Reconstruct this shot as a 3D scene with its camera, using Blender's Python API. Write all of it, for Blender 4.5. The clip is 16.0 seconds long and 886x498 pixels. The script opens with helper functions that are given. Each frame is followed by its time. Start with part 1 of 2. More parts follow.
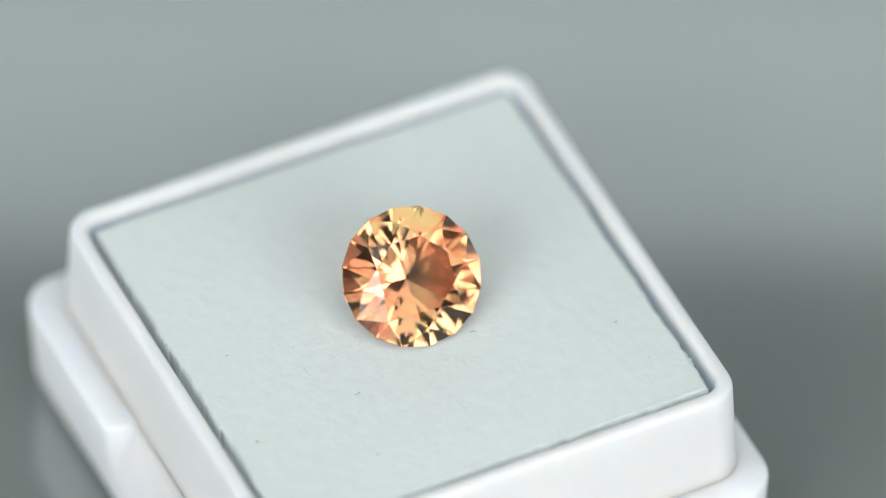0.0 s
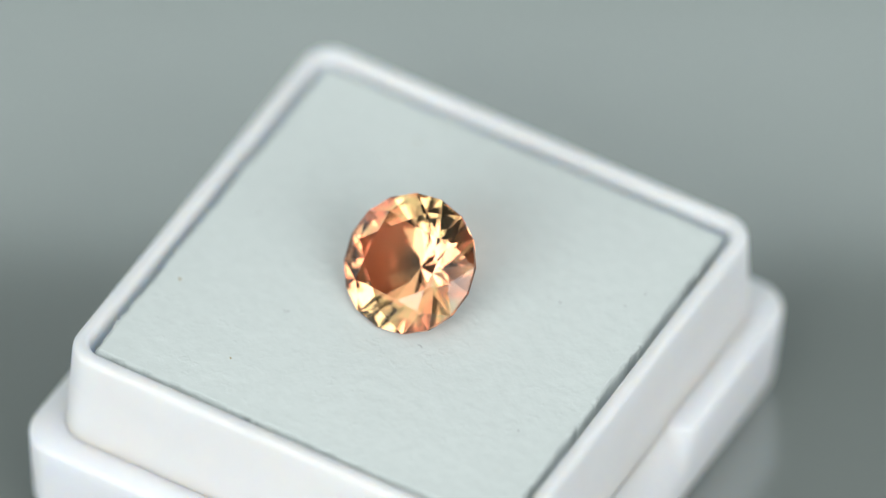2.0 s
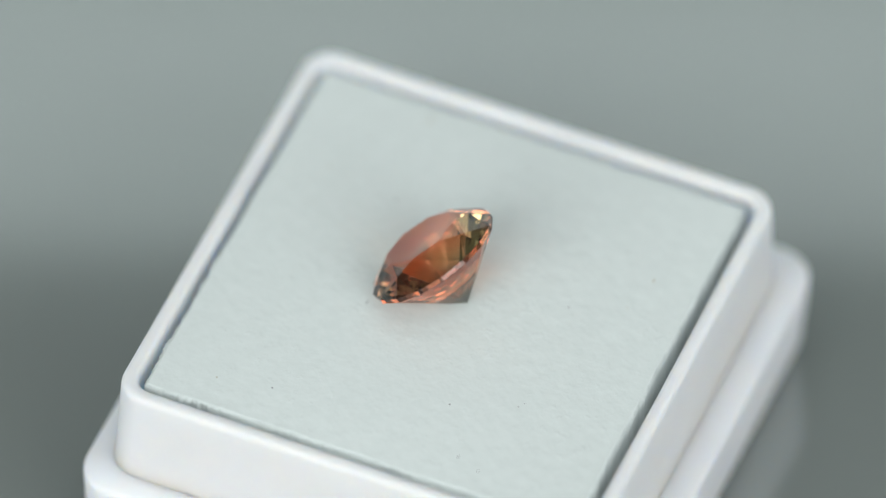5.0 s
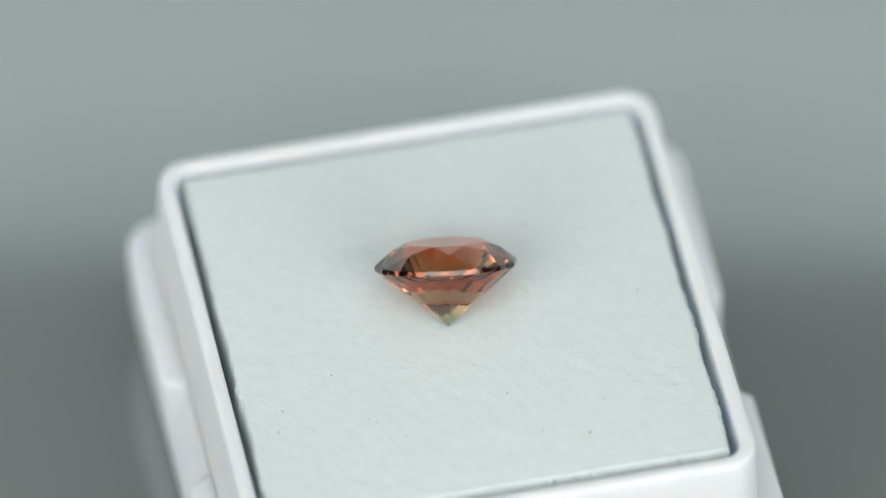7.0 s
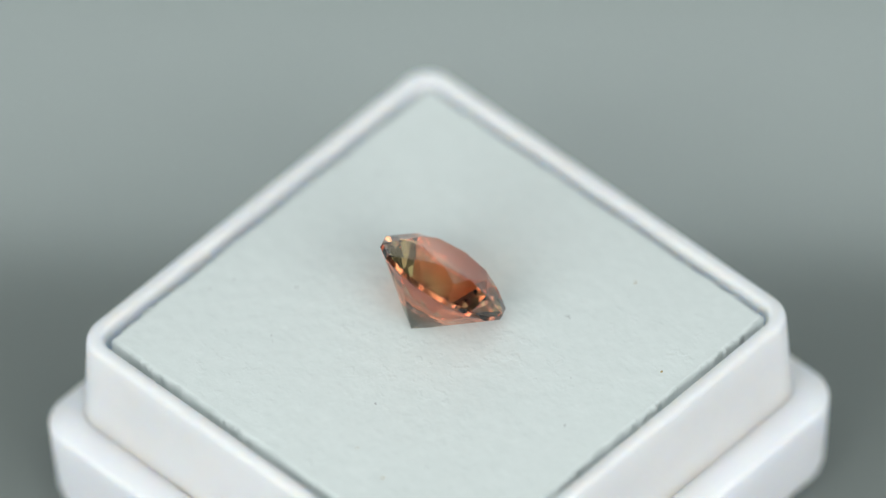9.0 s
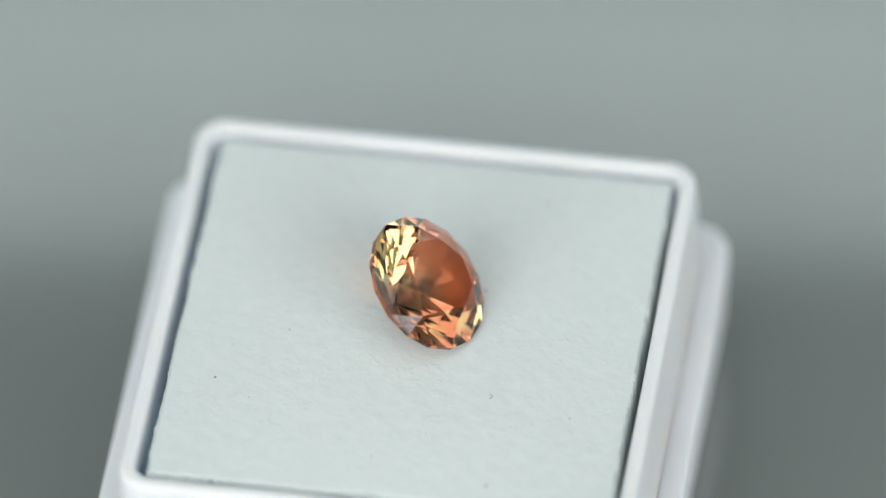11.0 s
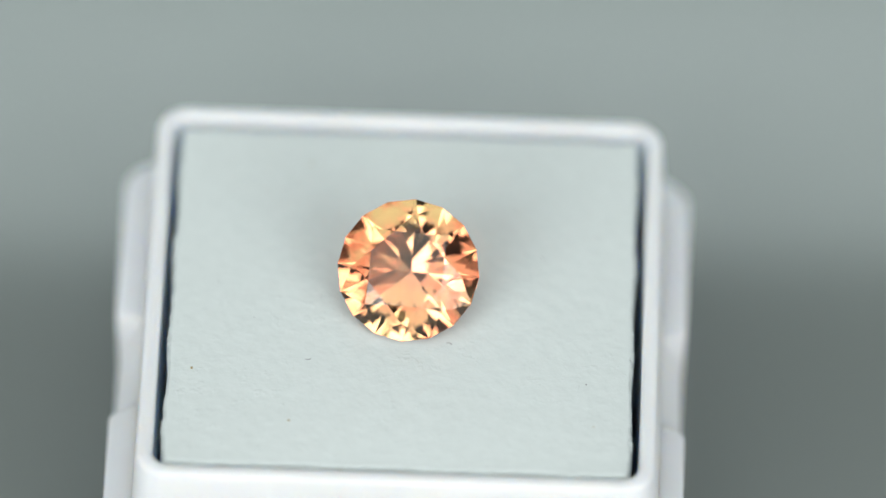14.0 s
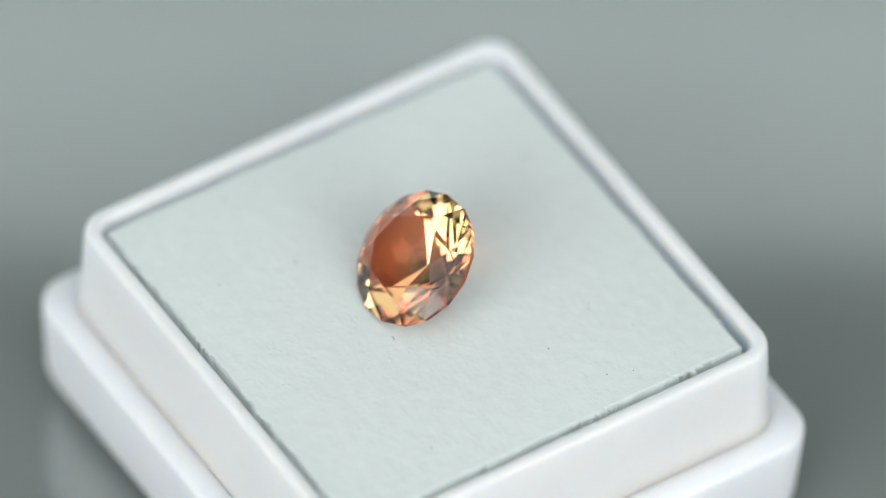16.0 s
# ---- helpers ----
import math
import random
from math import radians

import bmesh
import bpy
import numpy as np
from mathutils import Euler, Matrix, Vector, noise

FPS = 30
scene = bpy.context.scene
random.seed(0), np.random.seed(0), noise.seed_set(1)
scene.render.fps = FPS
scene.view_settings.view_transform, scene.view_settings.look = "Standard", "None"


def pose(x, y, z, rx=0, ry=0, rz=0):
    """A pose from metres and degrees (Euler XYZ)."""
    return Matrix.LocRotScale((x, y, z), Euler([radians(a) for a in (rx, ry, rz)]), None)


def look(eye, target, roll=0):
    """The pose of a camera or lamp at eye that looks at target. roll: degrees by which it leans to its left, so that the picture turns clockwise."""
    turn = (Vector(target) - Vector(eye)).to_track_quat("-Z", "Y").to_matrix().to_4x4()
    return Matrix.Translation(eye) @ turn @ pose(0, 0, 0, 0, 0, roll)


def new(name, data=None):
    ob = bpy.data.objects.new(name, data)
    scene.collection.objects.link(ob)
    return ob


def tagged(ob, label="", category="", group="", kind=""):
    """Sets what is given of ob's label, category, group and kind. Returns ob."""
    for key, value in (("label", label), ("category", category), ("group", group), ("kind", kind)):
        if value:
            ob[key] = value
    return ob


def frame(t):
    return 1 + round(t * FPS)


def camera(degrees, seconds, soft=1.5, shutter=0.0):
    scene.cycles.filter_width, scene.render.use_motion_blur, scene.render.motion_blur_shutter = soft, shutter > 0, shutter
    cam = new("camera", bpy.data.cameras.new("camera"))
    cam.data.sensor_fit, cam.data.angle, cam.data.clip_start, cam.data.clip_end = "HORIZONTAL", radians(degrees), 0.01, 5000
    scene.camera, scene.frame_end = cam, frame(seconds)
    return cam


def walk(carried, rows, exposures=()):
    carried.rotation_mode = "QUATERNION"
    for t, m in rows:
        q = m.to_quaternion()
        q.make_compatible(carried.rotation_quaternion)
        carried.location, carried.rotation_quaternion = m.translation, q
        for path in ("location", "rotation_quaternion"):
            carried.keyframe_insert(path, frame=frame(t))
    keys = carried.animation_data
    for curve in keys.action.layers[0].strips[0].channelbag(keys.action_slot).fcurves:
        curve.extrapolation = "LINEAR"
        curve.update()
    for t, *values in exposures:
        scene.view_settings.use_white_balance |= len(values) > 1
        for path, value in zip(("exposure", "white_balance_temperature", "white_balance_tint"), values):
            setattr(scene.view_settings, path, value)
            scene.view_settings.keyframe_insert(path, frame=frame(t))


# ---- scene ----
MM = 0.001
SECONDS = 16.0
BASE = 0.66          # millimetres by which the slightly tilted box clears the table at its middle
BOX_H = 12.6         # from the box's underside to the face of the pad
PAD_Z = BASE + BOX_H

cam = camera(4.49, SECONDS, soft=1.2)
EYE = Vector((0.0, -419.05, 460.27 + PAD_Z)) * MM
PITCH, YAW = 0.8271, 0.0020
AIM = EYE + 0.62 * Vector((math.sin(YAW) * math.cos(PITCH), math.cos(YAW) * math.cos(PITCH), -math.sin(PITCH)))
walk(cam, [(0.0, look(EYE, AIM, 0.39)), (SECONDS, look(EYE, AIM, 0.39))], [(0.0, 0.05), (0.5, 0.05), (1.0, 0.0), (3.0, 0.0), (3.5, -0.06), (4.0, -0.14), (4.6, -0.12), (7.0, -0.04), (8.0, 0.0),
               (9.0, -0.03), (12.0, -0.03), (12.5, -0.02), (13.0, 0.05), (13.5, 0.05), (14.0, 0.0), (SECONDS, 0.0)])
cam.data.dof.use_dof = True
cam.data.dof.focus_distance = 0.619
cam.data.dof.aperture_fstop = 12.5
cam.data.dof.aperture_blades = 0

# the turning of the box, the pad and the stone: clockwise from above, once in 13 seconds
SPEED = 0.4830
PHASE = 0.4456
BOX_AT = (-1.375, 0.725)
BOX_TURN = 0.0055
LEAN = (-0.0121, -0.0257)
CULET_AT = (-0.760, 2.067)
STONE_TURN = -0.1268
STONE_LEAN = 40.2


def turn_at(t):
    return Matrix.Rotation(PHASE - SPEED * t, 4, "Z")


def box_pose(t):
    lean = Matrix.Rotation(LEAN[1], 4, "X") @ Matrix.Rotation(-LEAN[0], 4, "Y")
    at = Matrix.Translation(Vector((BOX_AT[0], BOX_AT[1], PAD_Z)) * MM)
    return turn_at(t) @ at @ lean @ Matrix.Rotation(BOX_TURN, 4, "Z") @ Matrix.Translation((0, 0, -BOX_H * MM))


def stone_pose(t):
    x, y = CULET_AT
    z = PAD_Z + LEAN[0] * (x - BOX_AT[0]) + LEAN[1] * (y - BOX_AT[1]) + STONE_LIFT
    at = Matrix.Translation(Vector((x, y, z)) * MM)
    return turn_at(t) @ at @ Matrix.Rotation(STONE_TURN, 4, "Z") @ Matrix.Rotation(radians(STONE_LEAN), 4, "X")


# ---- light ----
world = bpy.data.worlds.new("world")
scene.world = world
world.use_nodes = True
world.node_tree.nodes["Background"].inputs[0].default_value = (0.80, 0.90, 1.0, 1)
world.node_tree.nodes["Background"].inputs[1].default_value = 0.05


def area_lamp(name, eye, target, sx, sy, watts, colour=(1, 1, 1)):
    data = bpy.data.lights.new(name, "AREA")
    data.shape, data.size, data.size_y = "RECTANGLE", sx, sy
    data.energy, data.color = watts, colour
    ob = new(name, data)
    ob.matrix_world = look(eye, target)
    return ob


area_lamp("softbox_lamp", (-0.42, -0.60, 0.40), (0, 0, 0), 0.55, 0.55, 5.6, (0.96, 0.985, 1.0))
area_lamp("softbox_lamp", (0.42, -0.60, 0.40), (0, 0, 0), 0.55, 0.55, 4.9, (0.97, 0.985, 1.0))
area_lamp("overhead_lamp", (0, -0.40, 1.10), (0, -0.40, 0), 1.00, 1.00, 4.7, (0.94, 0.985, 1.0))


# ---- materials ----
def material(name):
    m = bpy.data.materials.new(name)
    m.use_nodes = True
    nt = m.node_tree
    return m, nt, nt.nodes["Principled BSDF"]


def tex_noise(nt, scale, detail=4.0, rough=0.55, space="Object", stretch=(1, 1, 1)):
    co = nt.nodes.new("ShaderNodeTexCoord")
    mp = nt.nodes.new("ShaderNodeMapping")
    mp.inputs["Scale"].default_value = stretch
    n = nt.nodes.new("ShaderNodeTexNoise")
    n.inputs["Scale"].default_value = scale
    n.inputs["Detail"].default_value = detail
    n.inputs["Roughness"].default_value = rough
    nt.links.new(co.outputs[space], mp.inputs["Vector"])
    nt.links.new(mp.outputs["Vector"], n.inputs["Vector"])
    return n


def ramp(nt, source, stops):
    r = nt.nodes.new("ShaderNodeValToRGB")
    el = r.color_ramp.elements
    el[0].position, el[0].color = stops[0][0], (*stops[0][1], 1)
    el[1].position, el[1].color = stops[-1][0], (*stops[-1][1], 1)
    for p, c in stops[1:-1]:
        e = el.new(p)
        e.color = (*c, 1)
    nt.links.new(source, r.inputs["Fac"])
    return r


def bump(nt, source, strength, distance, into, under=None):
    b = nt.nodes.new("ShaderNodeBump")
    b.inputs["Strength"].default_value = strength
    b.inputs["Distance"].default_value = distance
    nt.links.new(source, b.inputs["Height"])
    if under is not None:
        nt.links.new(under.outputs["Normal"], b.inputs["Normal"])
    nt.links.new(b.outputs["Normal"], into.inputs["Normal"])
    return b


def white_plastic():
    m, nt, p = material("white_plastic")
    n = tex_noise(nt, 160.0, 5)
    r = ramp(nt, n.outputs["Fac"], [(0.3, (0.640, 0.659, 0.682)), (0.7, (0.680, 0.699, 0.722))])
    nt.links.new(r.outputs["Color"], p.inputs["Base Color"])
    rr = ramp(nt, n.outputs["Fac"], [(0.3, (0.50,) * 3), (0.7, (0.60,) * 3)])
    nt.links.new(rr.outputs["Color"], p.inputs["Roughness"])
    p.inputs["Specular IOR Level"].default_value = 0.22
    p.inputs["Subsurface Weight"].default_value = 0.9
    p.inputs["Subsurface Radius"].default_value = (0.0022, 0.0027, 0.0036)
    p.inputs["Subsurface Scale"].default_value = 1.0
    f = tex_noise(nt, 900.0, 3)
    bump(nt, f.outputs["Fac"], 0.15, 0.00003, p)
    return m


def foam():
    m, nt, p = material("foam")
    coarse = tex_noise(nt, 1300.0, 5, 0.6)
    r = ramp(nt, coarse.outputs["Fac"], [(0.25, (0.575, 0.628, 0.608)), (0.75, (0.61, 0.663, 0.643))])
    nt.links.new(r.outputs["Color"], p.inputs["Base Color"])
    p.inputs["Roughness"].default_value = 0.85
    p.inputs["Specular IOR Level"].default_value = 0.25
    # torn cells: small raised flecks in loose patches over a fine, even grain
    flecks = tex_noise(nt, 1500.0, 2, 0.5)
    sparse = ramp(nt, flecks.outputs["Fac"], [(0.60, (0, 0, 0)), (0.70, (1, 1, 1))])
    patch = tex_noise(nt, 260.0, 2, 0.5)
    where = ramp(nt, patch.outputs["Fac"], [(0.44, (0, 0, 0)), (0.58, (1, 1, 1))])
    both = nt.nodes.new("ShaderNodeMath")
    both.operation = "MULTIPLY"
    nt.links.new(sparse.outputs["Color"], both.inputs[0])
    nt.links.new(where.outputs["Color"], both.inputs[1])
    fine = tex_noise(nt, 5200.0, 2, 0.5)
    b1 = bump(nt, coarse.outputs["Fac"], 0.12, 0.0001, p)
    bump(nt, fine.outputs["Fac"], 0.22, 0.00004, p, bump(nt, both.outputs["Value"], 0.24, 0.00007, p, b1))
    return m


def plain(name, colour, rough):
    m, nt, p = material(name)
    p.inputs["Base Color"].default_value = (*colour, 1)
    p.inputs["Roughness"].default_value = rough
    return m


def gem():
    m, nt, p = material("gem")
    nt.nodes.remove(p)
    ior = 1.60
    g = nt.nodes.new("ShaderNodeBsdfRefraction")
    g.inputs["IOR"].default_value = ior
    g.inputs["Roughness"].default_value = 0.0
    gloss = nt.nodes.new("ShaderNodeBsdfGlossy")
    gloss.inputs["Roughness"].default_value = 0.0
    fres = nt.nodes.new("ShaderNodeFresnel")
    fres.inputs["IOR"].default_value = ior
    mix = nt.nodes.new("ShaderNodeMixShader")
    nt.links.new(fres.outputs["Fac"], mix.inputs["Fac"])
    nt.links.new(g.outputs["BSDF"], mix.inputs[1])
    nt.links.new(gloss.outputs["BSDF"], mix.inputs[2])
    co = nt.nodes.new("ShaderNodeTexCoord")
    sep = nt.nodes.new("ShaderNodeSeparateXYZ")
    nt.links.new(co.outputs["Object"], sep.inputs["Vector"])
    up = nt.nodes.new("ShaderNodeMapRange")
    up.inputs["From Min"].default_value = 0.0
    up.inputs["From Max"].default_value = 4.8 * MM
    nt.links.new(sep.outputs["Z"], up.inputs["Value"])
    # surface tint for light absorbed inside: grey-green tip, olive above it, orange towards the girdle, paler peach
    # in the crown
    tip = [(0.0, (0.25, 0.29, 0.29)), (0.11, (0.43, 0.43, 0.41)), (0.20, (0.78, 0.62, 0.50)), (0.32, (0.96, 0.60, 0.44)), (0.675, (0.98, 0.52, 0.36)),
           (0.69, (0.80, 0.38, 0.24)), (0.742, (0.80, 0.40, 0.26))]
    pink = ramp(nt, up.outputs["Result"], tip + [(0.75, (0.86, 0.48, 0.34)), (0.955, (0.86, 0.48, 0.34)), (0.963, (0.96, 0.57, 0.44))])
    lime = ramp(nt, up.outputs["Result"], tip + [(0.75, (0.80, 0.74, 0.50)), (0.955, (0.83, 0.65, 0.45)), (0.963, (0.96, 0.62, 0.46))])
    # yellow-green band near the middle stands in for colour that shifts with view
    n = tex_noise(nt, 500.0, 1.0, 0.4)
    wide = nt.nodes.new("ShaderNodeMath")
    wide.operation = "ABSOLUTE"
    nt.links.new(sep.outputs["X"], wide.inputs[0])
    side = nt.nodes.new("ShaderNodeMath")
    side.operation = "MULTIPLY_ADD"
    side.inputs[1].default_value = -66.0
    nt.links.new(wide.outputs["Value"], side.inputs[0])
    nt.links.new(n.outputs["Fac"], side.inputs[2])
    f = ramp(nt, side.outputs["Value"], [(0.24, (0, 0, 0)), (0.40, (1, 1, 1))])
    r = nt.nodes.new("ShaderNodeMixRGB")
    nt.links.new(f.outputs["Color"], r.inputs["Fac"])
    nt.links.new(pink.outputs["Color"], r.inputs["Color1"])
    nt.links.new(lime.outputs["Color"], r.inputs["Color2"])
    nt.links.new(r.outputs["Color"], g.inputs["Color"])
    sheen = ramp(nt, up.outputs["Result"], [(0.0, (0.86, 0.88, 0.86)), (0.30, (0.95, 0.92, 0.87)), (0.66, (0.96, 0.90, 0.86)), (0.69, (0.97, 0.95, 0.94))])
    nt.links.new(sheen.outputs["Color"], gloss.inputs["Color"])
    nt.links.new(mix.outputs["Shader"], nt.nodes["Material Output"].inputs["Surface"])
    return m


def table_top():
    m, nt, p = material("satin_table")
    n = tex_noise(nt, 9.0, 4, 0.5)
    r = ramp(nt, n.outputs["Fac"], [(0.3, (0.154, 0.177, 0.164)), (0.7, (0.180, 0.202, 0.188))])
    nt.links.new(r.outputs["Color"], p.inputs["Base Color"])
    p.inputs["Roughness"].default_value = 0.13
    p.inputs["IOR"].default_value = 2.65
    f = tex_noise(nt, 500.0, 3, 0.5, "Object", (0.15, 1, 1))
    bump(nt, f.outputs["Fac"], 0.04, 0.00002, p)
    return m


def painted(name, a, b):
    m, nt, p = material(name)
    n = tex_noise(nt, 6.0, 5)
    r = ramp(nt, n.outputs["Fac"], [(0.3, a), (0.7, b)])
    nt.links.new(r.outputs["Color"], p.inputs["Base Color"])
    p.inputs["Roughness"].default_value = 0.8
    return m


PLASTIC, FOAM, GEM, TABLE = white_plastic(), foam(), gem(), table_top()
CARD = painted("backdrop_card", (0.635, 0.715, 0.705), (0.68, 0.755, 0.745))
LIGHT = painted("pale_wall", (0.56, 0.58, 0.58), (0.62, 0.64, 0.64))
GREY = painted("grey_wall", (0.11, 0.12, 0.12), (0.14, 0.15, 0.15))
BROWN = plain("brown_speck", (0.33, 0.26, 0.12), 0.8)
SOOT = plain("dark_speck", (0.17, 0.17, 0.18), 0.8)
# near-black navy that paints the shade deep in the gap round the pad
DARK = plain("gap_shade", (0.010, 0.013, 0.028), 0.7)


# ---- mesh helpers ----
def part(name, bm, mat, parent=None, label="", smooth=False):
    me = bpy.data.meshes.new(name)
    bmesh.ops.recalc_face_normals(bm, faces=bm.faces)
    bm.to_mesh(me)
    bm.free()
    if smooth:
        for poly in me.polygons:
            poly.use_smooth = True
    me.materials.append(mat)
    ob = new(name, me)
    ob.parent = parent
    if label:
        tagged(ob, label)
    return ob


def slab(x0, x1, y0, y1, z0, z1):
    bm = bmesh.new()
    bmesh.ops.create_cube(bm, size=1.0)
    for v in bm.verts:
        v.co = Vector((x0 if v.co.x < 0 else x1, y0 if v.co.y < 0 else y1, z0 if v.co.z < 0 else z1))
    return bm


def ring(half, radius, z, steps=10):
    """A square with round corners, in millimetres, counted from the middle of a side."""
    pts = []
    c = half - radius
    for sx, sy, a0 in ((1, 1, 0), (-1, 1, 90), (-1, -1, 180), (1, -1, 270)):
        for i in range(steps + 1):
            a = radians(a0 + 90 * i / steps)
            pts.append(Vector((sx * c + radius * math.cos(a), sy * c + radius * math.sin(a), z)) * MM)
    return pts


def notched(half, radius, z, depth):
    """The same square with a shallow bay of that depth in the middle of two opposite sides."""
    pts = ring(half, radius, z)
    ends = [(0.5 - 0.5 * math.cos(math.pi * i / 6), -4.0 + 1.2 * i / 6) for i in range(7)]
    bay = [Vector((half - depth * d, y, z)) * MM for d, y in ends + [(d, -y) for d, y in reversed(ends)]]
    back = [Vector((-p.x, -p.y, p.z)) for p in bay]
    return pts[:22] + back + pts[22:] + bay


def loft(bm, rings, closed=False, caps=(False, False)):
    rows = [[bm.verts.new(p) for p in r] for r in rings]
    n = len(rows[0])
    pairs = list(zip(rows, rows[1:])) + ([(rows[-1], rows[0])] if closed else [])
    for a, b in pairs:
        for i in range(n):
            bm.faces.new((a[i], a[(i + 1) % n], b[(i + 1) % n], b[i]))
    if caps[0]:
        bm.faces.new(rows[0])
    if caps[1]:
        bm.faces.new(rows[-1])
    return rows


# ---- the place ----
def room():
    # pale top added out of view, bounces light onto the stone and the box
    tagged(part("table", slab(-0.8, 0.8, -1.2, 0.6, -0.03, -0.005), LIGHT), "unseen pale table top added to bounce light upwards", "table", kind="structure")
    tagged(part("ground", slab(-0.16, 0.16, -0.07, 0.07, -0.005, 0.0), TABLE), "satin dark grey plate lying on the table", "base plate", kind="structure")
    for name, b in (("wall_north", (-0.85, 0.85, 0.60, 0.65, -0.02, 1.2)), ("wall_south", (-0.85, 0.85, -1.25, -1.20, -0.02, 1.2)),
                    ("wall_east", (0.80, 0.85, -1.2, 0.6, -0.02, 1.2)), ("wall_west", (-0.85, -0.80, -1.2, 0.6, -0.02, 1.2))):
        tagged(part(name, slab(*b), GREY), "plain painted wall", "wall", kind="structure")
    tagged(part("ceiling", slab(-0.85, 0.85, -1.25, 0.65, 1.2, 1.25), LIGHT), "plain pale ceiling", "ceiling", kind="structure")
    # an unseen low card, added for its reflection in the plate; it rolls forward at its top edge and swells towards
    # the box below it
    # the bend makes the reflection grade from bright to dim
    leans = [radians(a) for a in np.interp(np.linspace(0, 1, 40), (0, 0.55, 0.66, 1), (-14, 38, 4, 0))]
    step = 0.0475 / sum(math.cos(a) for a in leans)
    front = [(0.0600, 0.0475)]
    for a in leans:
        front.append((front[-1][0] - step * math.sin(a), front[-1][1] - step * math.cos(a)))
    bm = bmesh.new()
    xs = (-0.30, 0.30)
    sheet = [[bm.verts.new((x, y + back, z)) for y, z in front] for x in xs for back in (0.0, 0.0015)]
    for i in range(40):
        for p, q in ((0, 2), (3, 1), (1, 0), (2, 3)):
            bm.faces.new((sheet[p][i], sheet[q][i], sheet[q][i + 1], sheet[p][i + 1]))
    for i in (0, 40):
        bm.faces.new((sheet[0][i], sheet[2][i], sheet[3][i], sheet[1][i]))
    tagged(part("backdrop", bm, CARD), "unseen low curved pale card added behind the box for its reflection in the plate", "backdrop", kind="structure")


room()


# ---- the box ----
def gem_box():
    box = tagged(new("gem_box"), "white square plastic gem box with a stepped flange, lid off", "gem box")
    h = BOX_H

    bm = bmesh.new()
    loft(bm, [ring(14.5, 1.9, h - 6.4), ring(14.45, 1.9, h - 5.8), ring(14.35, 1.8, h - 5.2), ring(14.13, 1.7, h - 0.35), ring(14.11, 1.7, h - 0.12), ring(14.05, 1.65, h + 0.05), ring(13.93, 1.6, h + 0.14),
              ring(13.75, 1.5, h + 0.17), ring(13.5, 1.3, h + 0.17), ring(13.37, 1.2, h + 0.13), ring(13.29, 1.1, h), ring(13.26, 1.1, h - 0.2), ring(13.2, 1.1, h - 6.4)], closed=True)
    part("upper_wall", bm, PLASTIC, box, smooth=True)

    bm = bmesh.new()
    loft(bm, [notched(*r) for r in ((14.6, 1.5, 0.0, 0), (15.2, 1.8, 0.12, 0), (15.55, 2.0, 0.5, 0), (15.72, 2.1, 1.2, 0), (15.79, 2.15, 2.6, 0), (15.84, 2.15, 3.4, 0.1), (15.90, 2.15, h - 7.7, 0.75),
                                      (15.94, 2.15, h - 6.72, 1.28), (15.92, 2.15, h - 6.52, 1.38), (15.82, 2.1, h - 6.40, 1.40), (15.62, 2.0, h - 6.32, 1.25), (15.3, 1.9, h - 6.22, 0.9),
                                      (14.3, 1.7, h - 5.9, 0), (13.6, 1.6, h - 5.9, 0), (13.6, 1.6, 0.9, 0))], caps=(True, True))
    # the flange sits a hair off the middle of the walls above it
    bmesh.ops.translate(bm, verts=bm.verts, vec=Vector((-0.13, 0.13, 0)) * MM)
    part("flange", bm, PLASTIC, box, smooth=True)

    # dark sheet added under the pad, shade for the bottom of the gap
    bm = bmesh.new()
    loft(bm, [ring(13.2, 1.4, 0.95), ring(13.2, 1.4, 1.5)], caps=(True, True))
    part("gap_shade_sheet", bm, DARK, box)

    bm = bmesh.new()
    bmesh.ops.create_icosphere(bm, subdivisions=1, radius=0.06 * MM)
    for v in bm.verts:
        v.co = Vector((0.5 * v.co.x, v.co.y, 1.4 * v.co.z)) + Vector((-14.12, -5.1, h - 0.9)) * MM
    part("speck", bm, BROWN, box, "tiny brown speck on the plastic")
    return box


def pad_height(x, y):
    """The face of the pad swells a little towards its middle."""
    u, v = x / 12.80, (y + 0.10) / 12.80
    swell = -0.15 + 0.55 * max(0, 1 - u * u) * max(0, 1 - v * v)
    # the soft dent that the stone's side presses into the foam
    ax, ay = x - (CULET_AT[0] - BOX_AT[0]), y - (CULET_AT[1] - BOX_AT[1])
    dx, dy = math.sin(STONE_TURN), -math.cos(STONE_TURN)
    along = min(5.4, max(0.6, ax * dx + ay * dy))
    off = math.hypot(ax - along * dx, ay - along * dy)
    dent = 0.008 * along * math.exp(-(off / 1.2) ** 2)
    return (BOX_H + swell - dent + 0.02 * noise.noise(Vector((x * 1.3, y * 1.3, 0.0)))
            + 0.012 * noise.noise(Vector((x * 4, y * 4, 3.0))))


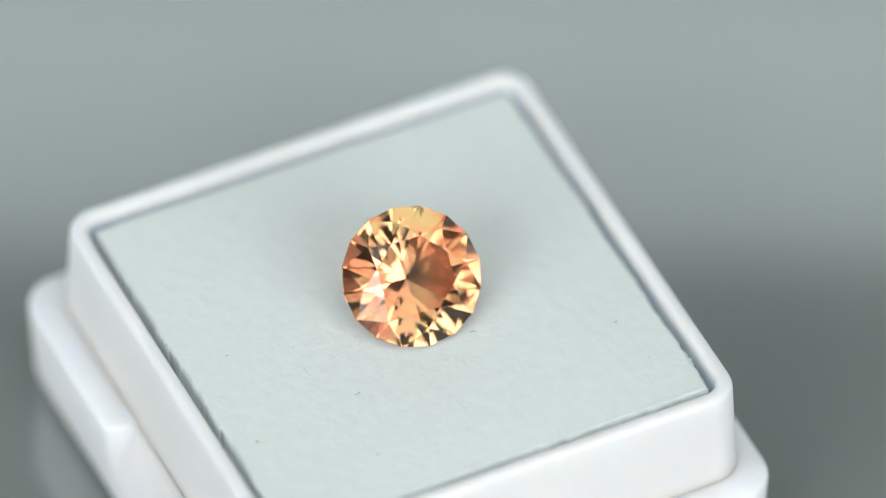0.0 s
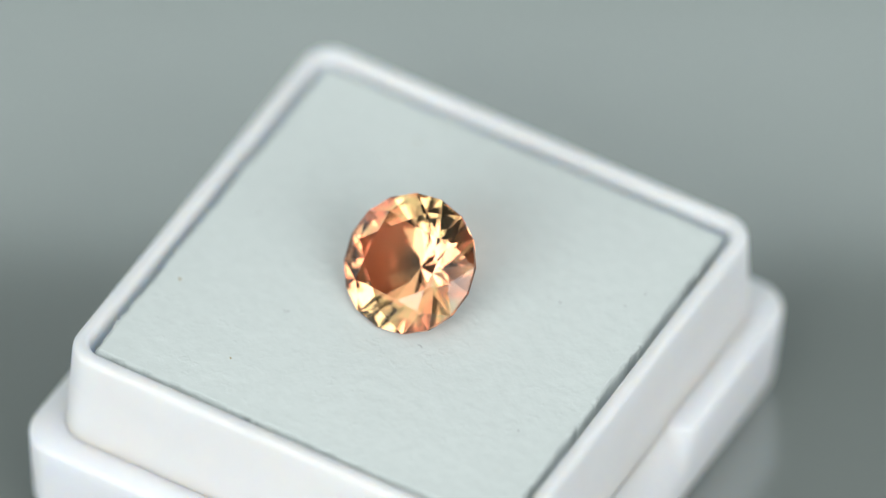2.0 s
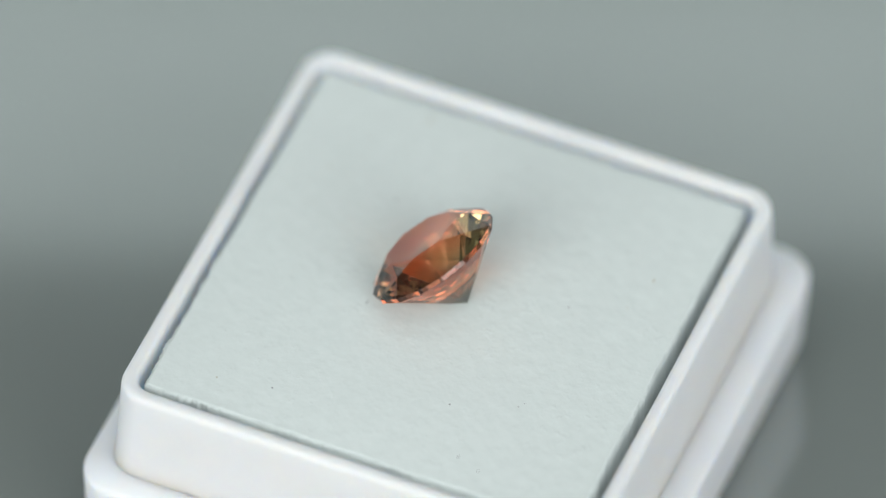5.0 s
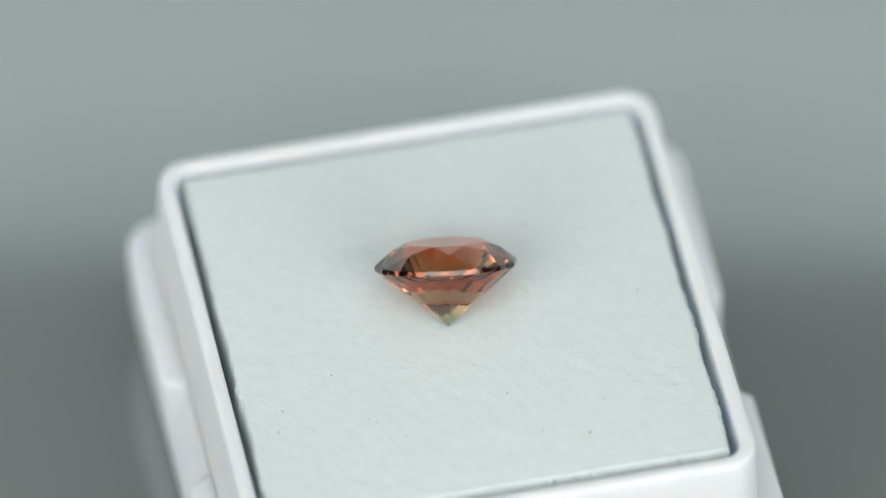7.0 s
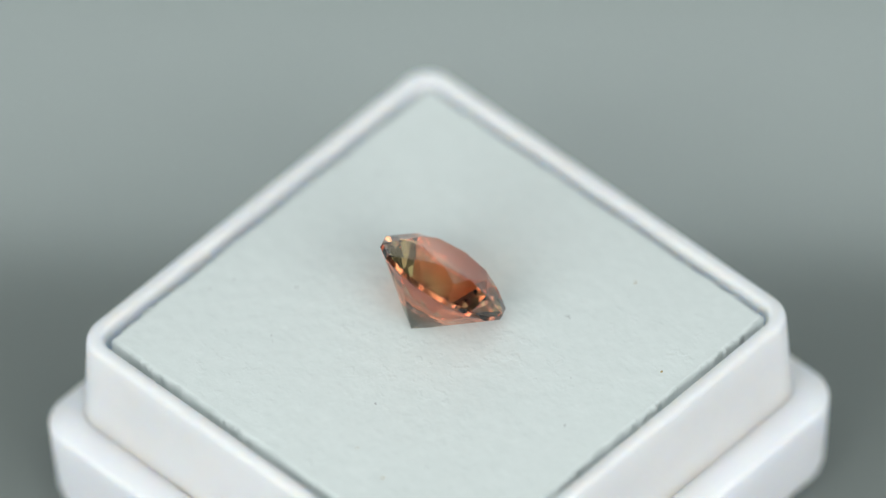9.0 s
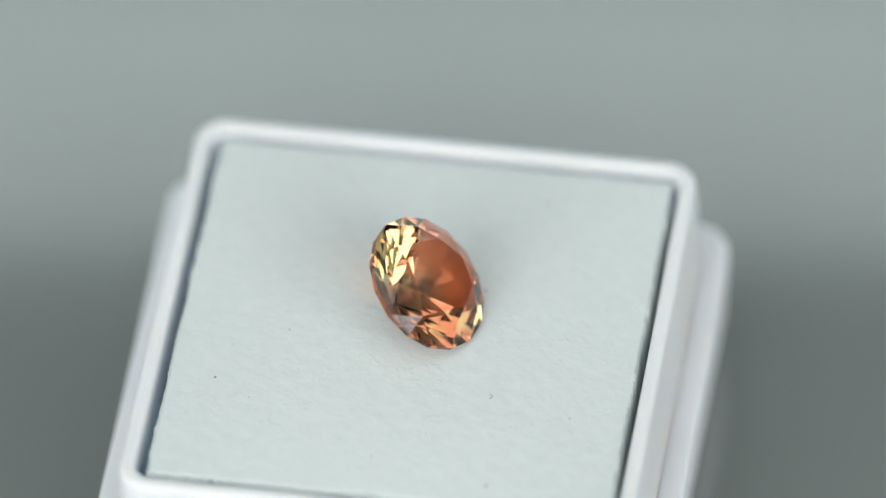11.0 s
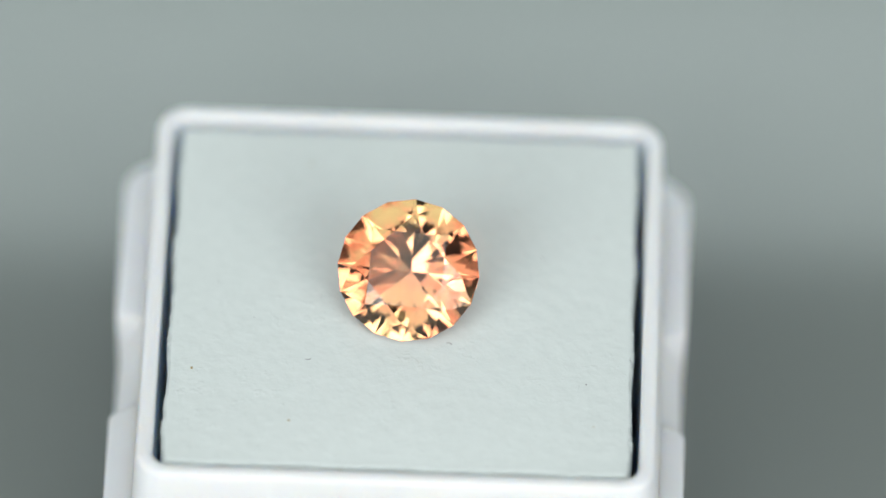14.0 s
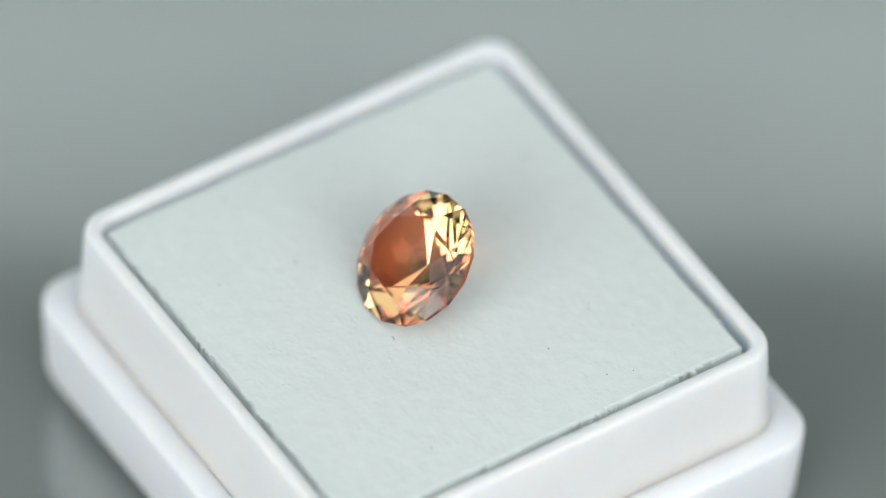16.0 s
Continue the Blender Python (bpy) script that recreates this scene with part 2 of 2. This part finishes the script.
def foam_pad():
    pad = tagged(new("foam_pad"), "pale blue-grey foam pad seated in the white box", "foam pad")
    n = 260
    half = 12.80
    bm = bmesh.new()
    grid = []
    for j in range(n + 1):
        row = []
        for i in range(n + 1):
            u, v = 2 * i / n - 1, 2 * j / n - 1
            x, y = u * half, v * half - 0.10
            z = pad_height(x, y)
            e = max(abs(u), abs(v))
            if e > 0.985:
                z -= 0.10 * (e - 0.985) / 0.015
                # torn fringe, rougher along two opposite sides
                tear = 0.04 + 0.22 * abs(noise.noise(Vector((x * 10, y * 10, 9.0)))) if abs(u) > abs(v) else 0.04 + 0.16 * abs(noise.noise(Vector((x * 10, y * 10, 9.0))))
                k = 0.08 * noise.noise(Vector((x * 1.1, y * 1.1, 7.0))) - 0.17 + 1.4 * tear
                x += k * u
                y += k * v
            row.append(bm.verts.new(Vector((x, y, z)) * MM))
        grid.append(row)
    for j in range(n):
        for i in range(n):
            bm.faces.new((grid[j][i], grid[j][i + 1], grid[j + 1][i + 1], grid[j + 1][i]))
    rim = grid[0] + [r[-1] for r in grid[1:]] + grid[-1][-2::-1] + [r[0] for r in grid[-2:0:-1]]
    low = [bm.verts.new((v.co.x, v.co.y, 1.5 * MM)) for v in rim]
    m = len(rim)
    for i in range(m):
        bm.faces.new((rim[i], low[i], low[(i + 1) % m], rim[(i + 1) % m]))
    part("pad_body", bm, FOAM, pad, smooth=True)
    rng = random.Random(4)
    for x, y, r, mat in ((-11.25, -5.8, 0.11, BROWN), (-10.05, 0.7, 0.06, SOOT), (7.7, 3.3, 0.07, SOOT), (-5.3, 10.1, 0.09, BROWN), (-6.6, 8.0, 0.05, SOOT),
                         (6.3, 6.8, 0.05, SOOT), (-2.8, 9.5, 0.05, BROWN), (-1.44, 6.6, 0.06, SOOT), (-8.0, -2.0, 0.05, SOOT), (-5.8, -9.6, 0.08, BROWN),
                         (5.96, 7.05, 0.05, SOOT), (10.8, 5.1, 0.06, SOOT), (11.3, 6.5, 0.06, SOOT), (10.37, -6.1, 0.06, SOOT), (10.83, -9.2, 0.05, BROWN)):
        x, y = x - 0.13, y - 0.12
        bm = bmesh.new()
        bmesh.ops.create_icosphere(bm, subdivisions=1, radius=0.75 * r * MM)
        for v in bm.verts:
            v.co *= rng.uniform(0.7, 1.3)
            v.co += Vector((x, y, pad_height(x, y) + 0.3 * r)) * MM
        part("dust_speck", bm, mat, pad, "tiny brown speck" if mat is BROWN else "tiny dark speck")
    for x, y, length, curl in ((-5.2, -5.2, 0.42, 2.6), (2.5, -3.8, 0.36, -2.2)):
        bm = bmesh.new()
        rows, ang, p = [], rng.uniform(0, 6), Vector((x, y))
        for i in range(9):
            z = pad_height(p.x, p.y) + 0.03
            rows.append([Vector((p.x + 0.018 * math.cos(a) * math.sin(ang), p.y - 0.018 * math.cos(a) * math.cos(ang), z + 0.018 * math.sin(a))) * MM for a in (0, 2.1, 4.2)])
            p = p + Vector((math.cos(ang), math.sin(ang))) * length / 8
            ang += curl / 8
        loft(bm, rows, caps=(True, True))
        part("lint_fibre", bm, SOOT, pad, "short curled grey fibre")
    return pad


# ---- the stone ----
STONE_LIFT = 0.50


def gemstone():
    R, a = 3.92, radians(40.1)
    P, g, h, tr, rs = R * math.tan(a), 0.26, 1.14, 0.56 * R, 0.76 * R
    first = 24.0
    step = radians(22.5)
    k = h / (R - tr)
    stone = tagged(new("gemstone"), "round brilliant-cut peach orange gemstone tilted on the pad", "gemstone")

    def at(r, i, z):
        ang = radians(first) + step * i
        return Vector((r * math.cos(ang), r * math.sin(ang), z)) * MM

    culet = Vector((0, 0, 0))
    G0 = [at(R, i, P) for i in range(16)]
    G1 = [at(R, i, P + g) for i in range(16)]
    T = [at(tr, 2 * i, P + g + h) for i in range(8)]
    S = [at(rs, 2 * i + 1, P + g + k * (R - rs * math.cos(step))) for i in range(8)]
    L = [at(0.24 * R, 2 * i + 1, 0.24 * R * math.cos(step) * math.tan(a)) for i in range(8)]
    crown, girdle, pavilion = [], [], []
    for i in range(8):
        j, m, m1, m2 = (i + 1) % 8, 2 * i, 2 * i + 1, (2 * i + 2) % 16
        crown += [(T[i], S[i], T[j]), (T[i], S[i - 1], G1[m], S[i]), (S[i], G1[m], G1[m1]), (S[i], G1[m1], G1[m2])]
        pavilion += [(L[i], G0[m], G0[m1]), (L[i], G0[m1], G0[m2]), (culet, L[i - 1], G0[m], L[i])]
        girdle += [(G0[m], G0[m1], G1[m1], G1[m]), (G0[m1], G0[m2], G1[m2], G1[m1])]

    middle = Vector((0, 0, P * MM))

    def facets(name, faces):
        bm = bmesh.new()
        seen = {}
        for face in faces:
            for p in face:
                if tuple(p) not in seen:
                    seen[tuple(p)] = bm.verts.new(p)
            f = bm.faces.new([seen[tuple(p)] for p in face])
            f.normal_update()
            if f.normal.dot(f.calc_center_median() - middle) < 0:
                f.normal_flip()
        me = bpy.data.meshes.new(name)
        bm.to_mesh(me)
        bm.free()
        me.materials.append(GEM)
        ob = new(name, me)
        ob.parent = stone
        return ob

    facets("table_facet", [tuple(T)])
    facets("crown", crown)
    facets("girdle", girdle)
    facets("pavilion", pavilion)
    return stone


BOX = gem_box()
PAD = foam_pad()
STONE = gemstone()


def motions():
    times = [0.5 * i for i in range(33)]
    walk(BOX, [(t, box_pose(t)) for t in times])
    walk(PAD, [(t, box_pose(t)) for t in times])
    walk(STONE, [(t, stone_pose(t)) for t in times])


motions()
